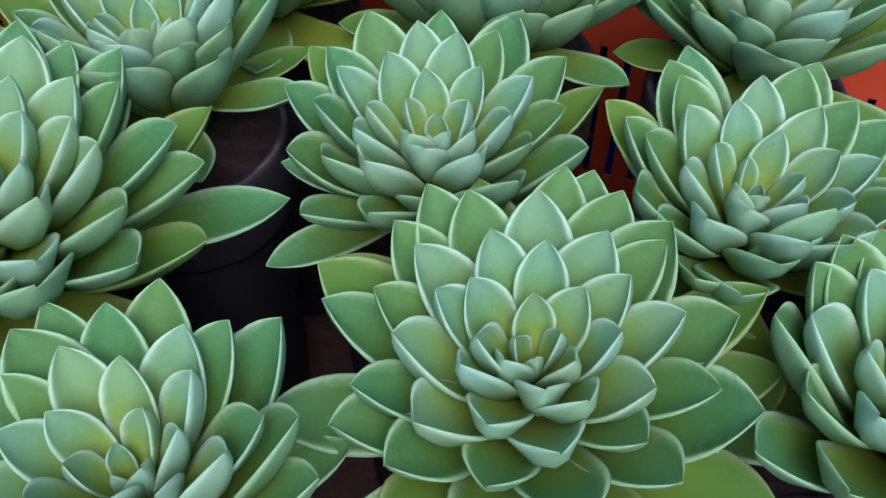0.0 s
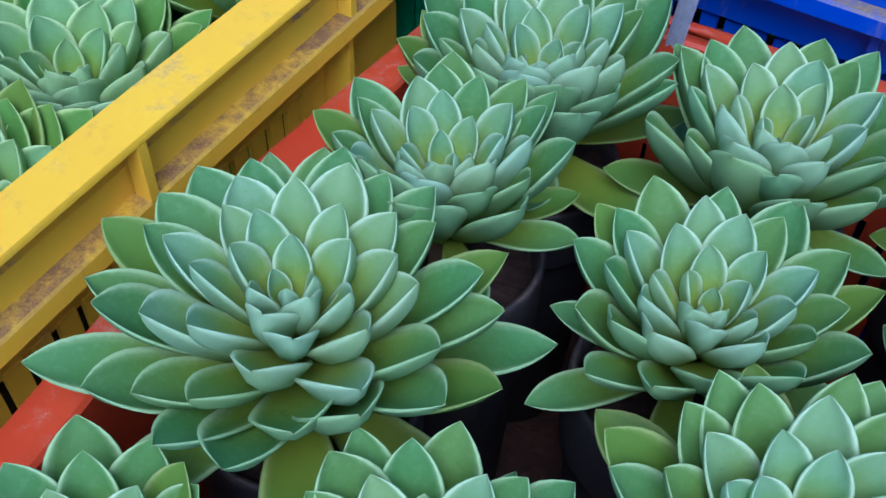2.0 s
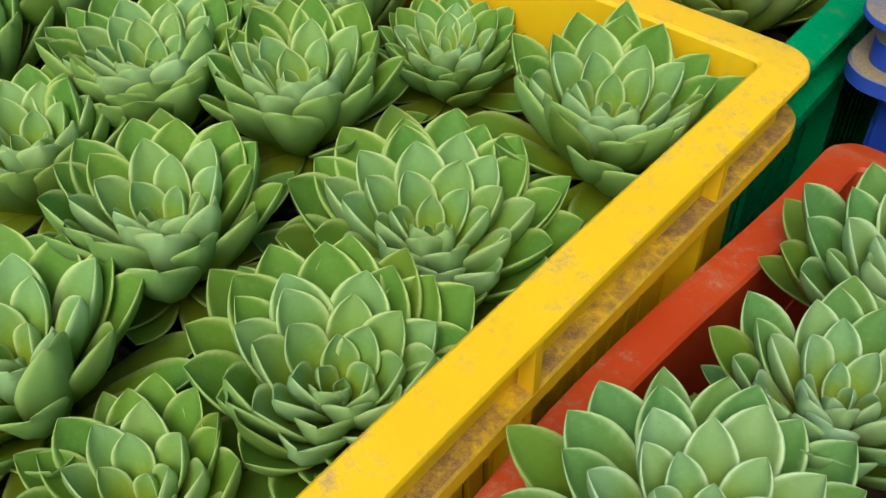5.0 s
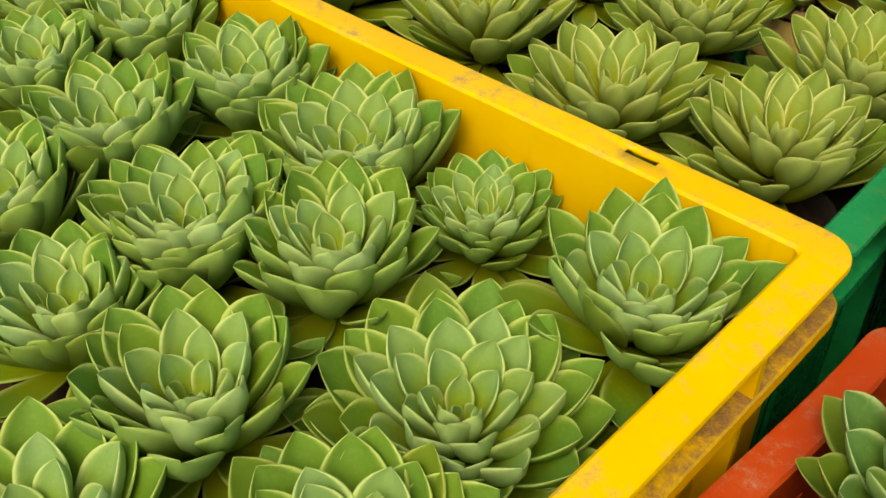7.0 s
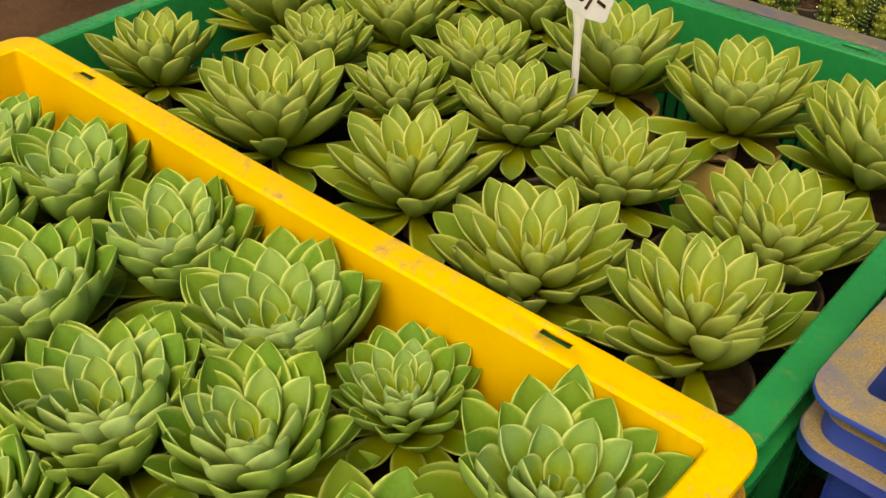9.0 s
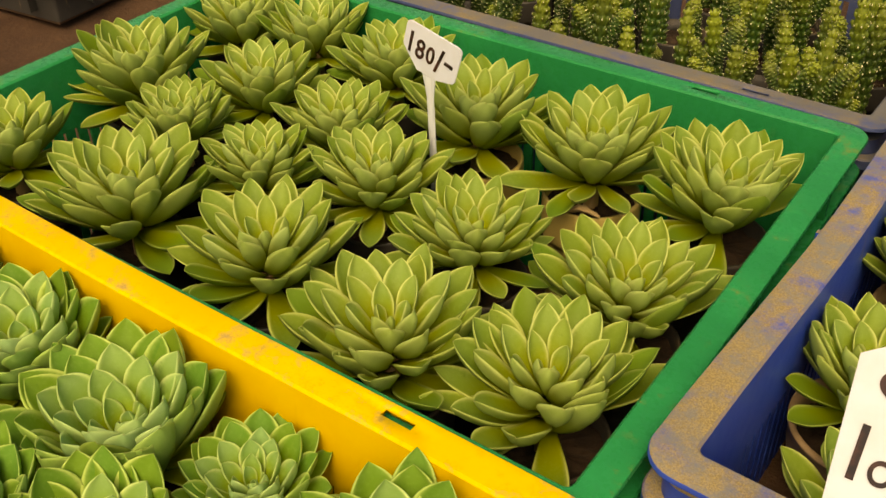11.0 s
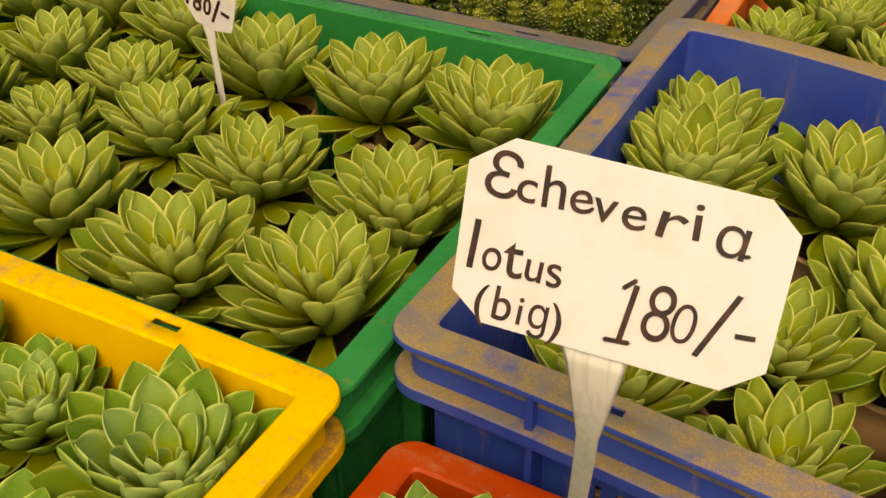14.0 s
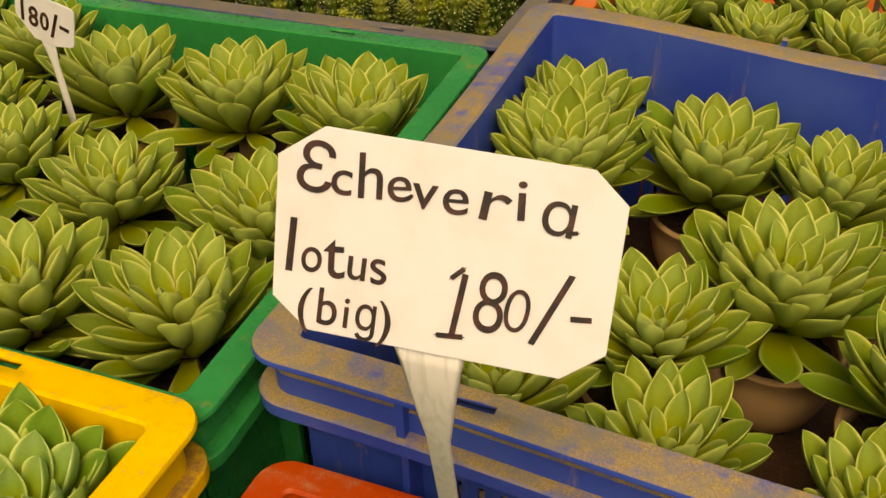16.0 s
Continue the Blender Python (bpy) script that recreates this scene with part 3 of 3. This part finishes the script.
GREEN_LABEL = "yellow-green rosette with spreading lower leaves in a plastic pot"
GREEN_ROWS = (
    (-0.151, 0.324, 0.218, 0.054, 42, 0.80, (0, -4), "tan"),
    (-0.052, 0.322, 0.220, 0.056, 48, 0.85, (6, -4), "dark"),
    (-0.252, 0.320, 0.219, 0.057, 34, 0.82, (0, 0), "tan"),
    (-0.059, 0.198, 0.214, 0.060, 44, 0.98, (4, -6), "dark"),
    (-0.054, 0.099, 0.218, 0.060, 40, 0.98, (0, -2), "dark"),
    (-0.152, 0.086, 0.214, 0.062, 42, 0.98, (0, -4), "dark"),
    (-0.166, 0.190, 0.214, 0.048, 42, 0.85, (2, -4), "dark"),
    (-0.263, 0.099, 0.218, 0.055, 32, 0.88, (0, -2), "dark"),
    (-0.258, 0.204, 0.219, 0.049, 40, 0.90, (0, -2), "dark"),
    (-0.390, 0.093, 0.217, 0.060, 42, 0.85, (0, -4), "dark"),
    (-0.335, 0.168, 0.218, 0.040, 38, 0.85, (0, 0), "dark"),
    (-0.330, 0.249, 0.216, 0.046, 40, 0.85, (0, -2), "dark"),
    (-0.532, 0.225, 0.217, 0.057, 40, 0.80, (0, -2), "dark"),
    (-0.427, 0.263, 0.217, 0.047, 36, 0.80, (0, -2), "dark"),
    (-0.362, 0.358, 0.217, 0.050, 38, 0.85, (0, -2), "dark"),
    (-0.518, 0.086, 0.217, 0.046, 36, 0.80, (0, 0), "dark"),
    (-0.433, 0.179, 0.217, 0.037, 44, 0.70, (0, 0), "dark"),
    (-0.534, 0.345, 0.217, 0.049, 36, 0.80, (0, 0), "dark"),
    (-0.458, 0.362, 0.217, 0.047, 36, 0.80, (0, 0), "dark"),
)
for k, (x, y, heart, radius, leaves, opening, lean, pot) in enumerate(GREEN_ROWS):
    rosette(x, y, heart + 0.005, radius, "rosettes in the green crate", GREEN_LABEL, pot, leaves, opening + 0.10, lean, crowd=[(r[0], r[1], r[3]) for r in GREEN_ROWS], seed=200 + k, skirt=11, spread=1.16, within=(-0.58, -0.010, 0.030, 0.416, 0.231))

BLUE_LABEL = "full green rosette in a round clay-coloured pot"
BLUE_ROWS = (
    (0.086, 0.398, 0.208, 0.048, 40, 0.80, (0, 0)),
    (0.096, 0.328, 0.218, 0.053, 50, 0.90, (0, -4)),
    (0.192, 0.366, 0.209, 0.055, 44, 0.90, (2, -4)),
    (0.270, 0.350, 0.210, 0.044, 40, 0.85, (0, -2)),
    (0.250, 0.243, 0.212, 0.056, 48, 0.90, (2, -4)),
    (0.189, 0.178, 0.212, 0.046, 42, 0.95, (0, -6)),
    (0.210, 0.101, 0.205, 0.041, 34, 0.80, (0, 0)),
    (0.304, 0.102, 0.198, 0.038, 38, 0.80, (0, -4)),
    (0.122, 0.112, 0.210, 0.050, 36, 0.92, (0, 0)),
    (0.086, 0.212, 0.210, 0.048, 40, 0.85, (0, 0)),
    (0.326, 0.180, 0.210, 0.046, 38, 0.85, (0, 0)),
)
for k, (x, y, heart, radius, leaves, opening, lean) in enumerate(BLUE_ROWS):
    rosette(x, y, heart, radius, "rosettes in the blue crate", BLUE_LABEL, "clay", leaves, opening, lean, crowd=[(r[0], r[1], r[3]) for r in BLUE_ROWS], seed=300 + k, skirt=10, spread=1.18, floor=0.106, within=(0.043, 0.62, 0.066, 0.474, 0.248))

ORANGE_LABEL = "small yellow-green rosette in a pot at the back"
ORANGE_ROWS = (
    (0.098, 0.572, 0.212, 0.042), (0.144, 0.634, 0.214, 0.048), (0.194, 0.570, 0.212, 0.042), (0.270, 0.574, 0.212, 0.045),
    (0.236, 0.660, 0.212, 0.048), (0.086, 0.690, 0.212, 0.044), (0.330, 0.640, 0.212, 0.046), (0.348, 0.562, 0.212, 0.044),
)
for k, (x, y, heart, radius) in enumerate(ORANGE_ROWS):
    rosette(x, y, heart, radius, "rosettes in the orange crate", ORANGE_LABEL, "dark", 36, 0.9, (0, -3), crowd=[(r[0], r[1], r[3]) for r in ORANGE_ROWS], seed=400 + k, spread=1.10, within=(0.048, 0.62, 0.530, 0.88, 0.205))


# ---------------------------------------------------------------- cacti
def cactus_stem(seed):
    """A stubby column set all over with round tubercles, each tipped with a pale tuft."""
    rnd = random.Random(seed)
    rows, n = 14, 8
    verts, faces, mats, uvs = [], [], [], []

    def axis(s):
        return Vector((0.05 * math.sin(2 * s + seed), 0.04 * math.sin(3 * s + 2 * seed), s))

    def girth(s):
        return 0.105 * (0.85 + 0.15 * math.sin(math.pi * s)) * (1 if s < 0.82 else math.sqrt(max(0.0, 1 - ((s - 0.82) / 0.185) ** 2)))

    for i in range(rows):
        s = i / (rows - 1)
        for k in range(n):
            ang = 6.28318 * k / n
            verts.append(axis(s) + girth(s) * Vector((math.cos(ang), math.sin(ang), 0)))
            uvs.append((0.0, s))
    for i in range(rows - 1):
        for k in range(n):
            faces.append((i * n + k, i * n + (k + 1) % n, (i + 1) * n + (k + 1) % n, (i + 1) * n + k))
            mats.append(0)
    faces.append(tuple((rows - 1) * n + k for k in range(n)))
    mats.append(0)

    # u grows towards the knob's top, where the skin colour carries a painted highlight
    def knob(c, out, r, mat, tip):
        across = Vector((-out.y, out.x, 0))
        b0 = len(verts)
        for q in range(5):
            ang = 6.28318 * q / 5
            verts.append(c + across * (r * math.cos(ang)) + Vector((0, 0, 0.72 * r * math.sin(ang))))
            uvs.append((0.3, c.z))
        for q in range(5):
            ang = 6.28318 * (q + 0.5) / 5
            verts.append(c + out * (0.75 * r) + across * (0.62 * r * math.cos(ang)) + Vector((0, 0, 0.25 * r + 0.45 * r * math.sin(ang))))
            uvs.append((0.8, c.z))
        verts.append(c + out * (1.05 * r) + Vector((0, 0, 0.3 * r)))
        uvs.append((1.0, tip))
        for q in range(5):
            p = (q + 1) % 5
            faces.extend(((b0 + q, b0 + p, b0 + 5 + q), (b0 + p, b0 + 5 + p, b0 + 5 + q), (b0 + 5 + q, b0 + 5 + p, b0 + 10)))
            mats.extend((mat,) * 3)

    for i in range(rows):
        s = (i + 0.5) / rows
        for k in range(7):
            ang = 6.28318 * (k + 0.5 * (i % 2)) / 7 + rnd.uniform(-0.1, 0.1)
            out = Vector((math.cos(ang), math.sin(ang), 0))
            r = rnd.uniform(0.042, 0.056) * (1 - 0.35 * max(0.0, s - 0.7) / 0.3)
            c = axis(s) + out * (girth(s) * 0.92)
            knob(c, out, r, 0, c.z)
            if rnd.random() < 0.8:
                knob(c + out * (1.0 * r) + Vector((0, 0, 0.3 * r)), out, r * rnd.uniform(0.16, 0.26), 1, c.z)
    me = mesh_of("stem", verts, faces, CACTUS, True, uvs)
    me.materials.append(SPINE)
    me.polygons.foreach_set("material_index", mats)
    return me


STEMS = [cactus_stem(k) for k in range(5)]
CACTUS_POT = pot_mesh("pot", 0.036, 0.13, POT_DARK)


def cactus(x, y, seed):
    rnd = random.Random(900 + seed)
    plant = new("potted_cactus")
    plant.location = (x, y, 0.010)
    tagged(plant, "clump of warty green cactus columns with pale spines", "cactus", "cacti in the grey crate")
    child("pot", CACTUS_POT, plant)
    child("soil", SOIL_DISC, plant, pose(0, 0, 0.118))
    for k in range(rnd.randint(5, 7)):
        a, r = rnd.uniform(0, 360), 0.034 * math.sqrt(rnd.random())
        h = rnd.uniform(0.05, 0.150) * (1.15 - 9 * r)
        m = pose(r * math.cos(radians(a)), r * math.sin(radians(a)), 0.114, rnd.uniform(-6, 6), rnd.uniform(-6, 6), rnd.uniform(0, 360)) @ Matrix.Diagonal((0.060, 0.060, h, 1))
        child("stem", STEMS[rnd.randrange(5)], plant, m)
        for q in range(rnd.randint(0, 3)):
            hh = h * rnd.uniform(0.3, 0.5)
            mm = m @ Matrix.Diagonal((1 / 0.062, 1 / 0.062, 1 / h, 1)) @ pose(0, 0, h * rnd.uniform(0.3, 0.6), rnd.uniform(18, 34), 0, rnd.uniform(0, 360)) @ Matrix.Diagonal((0.048, 0.048, hh, 1))
            child("stem", STEMS[rnd.randrange(5)], plant, mm)
    return plant


for row in range(4):
    for col in range(6):
        cactus(-0.056 - 0.100 * col + 0.014 * math.sin(5 * row + 3 * col), 0.522 + 0.093 * row + 0.010 * math.sin(7 * row + 2 * col), row * 10 + col)


# ---------------------------------------------------------------- price labels
def lettering(letters, board, label, strokes=(), pen=0.00005):
    """A word in marker pen on a board's face: the built-in font, each letter set by hand as (letter, x, foot, size, turn, width); strokes: extra pen lines."""
    bm = bmesh.new()
    for ch, x, foot, size, turn, wide in letters:
        cu = bpy.data.curves.new("ink", "FONT")
        cu.body, cu.size, cu.extrude, cu.offset = ch, size, 0.00012, pen
        ob = bpy.data.objects.new("ink", cu)
        scene.collection.objects.link(ob)
        bpy.context.view_layer.update()
        got = bpy.data.meshes.new_from_object(ob)
        left = min(v.co.x for v in got.vertices)
        k0 = len(bm.verts)
        bm.from_mesh(got)
        bm.verts.ensure_lookup_table()
        m = Matrix.Translation((x, foot, 0.0003)) @ Matrix.Rotation(radians(turn), 4, "Z") @ Matrix.Diagonal((wide, 1, 1, 1)) @ Matrix.Translation((-left, 0, 0))
        bmesh.ops.transform(bm, matrix=m, verts=bm.verts[k0:])
        bpy.data.objects.remove(ob)
        bpy.data.meshes.remove(got)
        bpy.data.curves.remove(cu)
    for xa, ya, xb, yb, w in strokes:
        d = Vector((xb - xa, yb - ya, 0))
        m = Matrix.Translation(((xa + xb) / 2, (ya + yb) / 2, 0.0003)) @ Matrix.Rotation(math.atan2(d.y, d.x), 4, "Z") @ Matrix.Diagonal((d.length, w, 0.00024, 1))
        made = bmesh.ops.create_cube(bm, size=1.0, matrix=m)["verts"]
        upright = [e for v in made for e in v.link_edges if (e.verts[0].co - e.verts[1].co).length < 0.0004]
        bmesh.ops.bevel(bm, geom=list(set(upright)), offset=w * 0.42, segments=4, affect="EDGES")
    return part("lettering", bm, INK, board, label)


def board_mesh(outline, thick, name="board"):
    bm = bmesh.new()
    lower = bm.faces.new([bm.verts.new((x, y, -thick)) for x, y in outline])
    up = bmesh.ops.extrude_face_region(bm, geom=[lower])["geom"]
    for v in up:
        if isinstance(v, bmesh.types.BMVert):
            v.co.z = 0.0
    bmesh.ops.recalc_face_normals(bm, faces=bm.faces)
    bmesh.ops.bevel(bm, geom=[e for e in bm.edges if abs(e.verts[0].co.z - e.verts[1].co.z) < 1e-6], offset=0.0003, segments=2, affect="EDGES")
    return bm


def strip(points, widths, thick, across, face):
    """A flat ribbed stem through world points, as wide as given, facing face."""
    bm = bmesh.new()
    rows = []
    for p, w in zip(points, widths):
        row = []
        for c, lift in ((-1, 0.0), (-0.8, 1.0), (-0.3, 0.35), (0, 1.0), (0.3, 0.35), (0.8, 1.0), (1, 0.0)):
            row.append(bm.verts.new(Vector(p) + across * (c * w / 2) + face * (thick * lift)))
        for c in (0.7, -0.7):
            row.append(bm.verts.new(Vector(p) + across * (c * w / 2) - face * thick))
        rows.append(row)
    n = len(rows[0])
    for a, b in zip(rows, rows[1:]):
        for k in range(n):
            bm.faces.new((a[k], a[(k + 1) % n], b[(k + 1) % n], b[k]))
    bm.faces.new(rows[0])
    bm.faces.new(rows[-1][::-1])
    bmesh.ops.recalc_face_normals(bm, faces=bm.faces)
    return bm


def curve_points(ctrl, n):
    """A smooth curve through four control points."""
    p0, p1, p2, p3 = (Vector(p) for p in ctrl)
    return [p0 * (1 - t) ** 3 + p1 * 3 * t * (1 - t) ** 2 + p2 * 3 * t * t * (1 - t) + p3 * t ** 3 for t in (k / n for k in range(n + 1))]


def big_label():
    label = new("price_label")
    ax, ay = Vector((0.99904, 0.04194, 0.01293)), Vector((-0.03193, 0.49238, 0.86980))
    az = ax.cross(ay)
    at = Vector((0.1521, -0.0271, 0.3979))
    face = Matrix((ax, ay, az)).transposed().to_4x4()
    face.translation = at
    label.location = (0.129, 0.0355, 0.190)
    back = label.matrix_basis.inverted()
    tagged(label, "white plastic label with handwritten name and price, stuck in a rim", "plant label")
    outline = ((-0.0486, 0.0118), (-0.0350, 0.0212), (0.0407, 0.0194), (0.0504, 0.0112), (0.0501, -0.0276), (0.0390, -0.0360), (-0.0340, -0.0363), (-0.0458, -0.0282))
    board = part("board", board_mesh(outline, 0.0012), LABEL, label)
    board.matrix_basis = back @ face
    brown = "handwritten dark brown word"
    lettering((("\u0190", -0.0424, 0.0034, 0.0194, -6, 1.12), ("c", -0.0313, 0.0032, 0.0145, 0, 1.15), ("h", -0.0230, 0.0030, 0.0182, 4, 1.02),
               ("e", -0.0143, 0.0034, 0.0145, 6, 1.15), ("v", -0.0076, 0.0028, 0.0145, 0, 1.15), ("e", 0.0016, 0.0024, 0.0145, 4, 1.20),
               ("r", 0.0117, 0.0026, 0.0165, -6, 1.45), ("i", 0.0220, 0.0036, 0.0160, 4, 1.3), ("\u0251", 0.0284, 0.0016, 0.0160, -4, 1.10)), board, brown,
              ((-0.0088, 0.0046, -0.0070, 0.0062, 0.0011), (0.0362, 0.0022, 0.0390, 0.0028, 0.0011)))
    lettering((("l", -0.0424, -0.0204, 0.0222, 0, 1.0), ("o", -0.0378, -0.0196, 0.0150, 0, 0.85), ("t", -0.0308, -0.0204, 0.0195, 4, 1.0),
               ("u", -0.0236, -0.0196, 0.0140, 0, 1.0), ("s", -0.0163, -0.0200, 0.0150, 8, 1.0)), board, brown)
    lettering((("(", -0.0372, -0.0338, 0.0138, 0, 1.1), ("b", -0.0312, -0.0338, 0.0150, 0, 0.95), ("i", -0.0232, -0.0336, 0.0130, 0, 1.0),
               ("\u0261", -0.0196, -0.0334, 0.0135, 0, 0.9), (")", -0.0130, -0.0338, 0.0138, 0, 1.1)), board, brown)
    lettering((("1", 0.0076, -0.0303, 0.0262, -6, 0.8), ("8", 0.0134, -0.0272, 0.0245, -4, 0.80), ("0", 0.0215, -0.0256, 0.0172, -6, 0.95),
               ("/", 0.0294, -0.0280, 0.0300, -7, 1.05), ("-", 0.0402, -0.0241, 0.0200, 6, 1.25)), board, "handwritten dark brown price",
              ((0.0036, -0.0306, 0.0122, -0.0298, 0.0014), (0.0102, -0.0110, 0.0060, -0.0150, 0.0014)), -0.00020)
    foot = face @ Vector((0.0020, -0.0350, -0.0016))
    pts = curve_points((foot, foot + Vector((0.003, -0.004, -0.045)), (0.140, 0.006, 0.254), (0.129, 0.0355, 0.160)), 20)
    widths = [0.0215 - 0.0135 * min(1.0, k / 6) ** 0.8 for k in range(21)]
    bm = strip(pts, widths, 0.0010, ax, Vector((0, -0.95, 0.3)))
    bmesh.ops.transform(bm, matrix=back, verts=bm.verts)
    part("stem", bm, STEM, label, "ribbed translucent plastic stem", True)


def small_label():
    label = new("price_label")
    label.location = (-0.249, 0.258, 0.126)
    tagged(label, "small white plastic label with a handwritten price among the rosettes", "plant label")
    face = Matrix.Translation((-0.2437, 0.252, 0.2937)) @ Matrix.Rotation(radians(90), 4, "X") @ Matrix.Rotation(radians(-15), 4, "Z")
    back = label.matrix_basis.inverted()
    outline = []
    for cx, cy, a0, turns in ((0.0195, 0.0110, 0, 3), (-0.0195, 0.0110, 90, 3), (-0.0195, -0.0035, 180, 1), (-0.0055, -0.0165, 215, 0), (0.0070, -0.0150, 270, 0), (0.0190, -0.0110, 270, 3)):
        for q in range(turns + 1):
            a = radians(a0 + 30 * q)
            outline.append((cx + 0.004 * math.cos(a), cy + 0.004 * math.sin(a)))
    board = part("board", board_mesh(outline, 0.0012), LABEL, label)
    board.matrix_basis = back @ face
    lettering((("1", -0.0185, -0.0075, 0.0225, 0, 0.75), ("8", -0.0125, -0.0090, 0.0205, 0, 0.78), ("0", -0.0035, -0.0085, 0.0180, 0, 0.80), ("/", 0.0045, -0.0115, 0.0255, 2, 0.9), ("-", 0.0115, -0.0060, 0.0200, -6, 1.3)), board, "handwritten black price", (), 0.00040)
    top = face @ Vector((0.001, -0.0160, -0.0012))
    pts = curve_points((top, top + Vector((0, 0.001, -0.03)), (-0.2488, 0.259, 0.22), (-0.249, 0.258, 0.118)), 14)
    bm = strip(pts, [0.0125 - 0.006 * min(1.0, k / 3) for k in range(15)], 0.0009, Vector((1, 0, 0)), Vector((0.2, -0.95, 0.1)).normalized())
    bmesh.ops.transform(bm, matrix=back, verts=bm.verts)
    part("stem", bm, STEM, label, "soiled plastic stem", True)


big_label()
small_label()


# ---------------------------------------------------------------- dusty tray on the ground beyond
crate_box(-1.735, -1.125, 0.468, 0.868, 0.10, BLACK, "dust-coated dark plastic tray lying on the earth", rim=0.02, drop=0.03, band=0.04, turn=6, seed=9, gauge=0.02, group="trays")


# ---------------------------------------------------------------- dry litter
def dry_leaf(x, y, z, size, turn, tilt, label):
    """A shrivelled fallen leaf, curled along its length."""
    rnd = random.Random(int(1e4 * abs(x + y)))
    rows, n = 12, 7
    verts = []
    for side in (1, -1):
        for i in range(rows):
            s = i / (rows - 1)
            half = 0.20 * math.sin(math.pi * (0.10 + 0.88 * s)) ** 0.8
            for j in range(n):
                c = -1 + 2 * j / (n - 1)
                verts.append((half * c * 0.8 + 0.06 * math.sin(5 * s), s, 0.16 * abs(c) * math.sin(3 * s + 0.4) + 0.10 * math.sin(4 * s) + 0.03 * rnd.uniform(-1, 1) + 0.012 * side))
    m = rows * n
    faces = []
    for i in range(rows - 1):
        for j in range(n - 1):
            a = i * n + j
            faces.append((a, a + 1, a + n + 1, a + n))
            faces.append((m + a, m + a + n, m + a + n + 1, m + a + 1))
    border = [j for j in range(n)] + [i * n + n - 1 for i in range(1, rows)] + [(rows - 1) * n + j for j in range(n - 2, -1, -1)] + [i * n for i in range(rows - 2, 0, -1)]
    for a, b in zip(border, border[1:] + border[:1]):
        faces.append((b, a, m + a, m + b))
    ob = new("dry_leaf", mesh_of("dry_leaf", verts, faces, DEAD))
    ob.matrix_basis = pose(x, y, z, tilt, 0, turn) @ Matrix.Scale(size, 4)
    tagged(ob, label, "dry leaf", "dry leaves")


dry_leaf(-0.150, 0.284, 0.1815, 0.024, 290, 4, "curled tan dry leaf lying on a pot's rim")
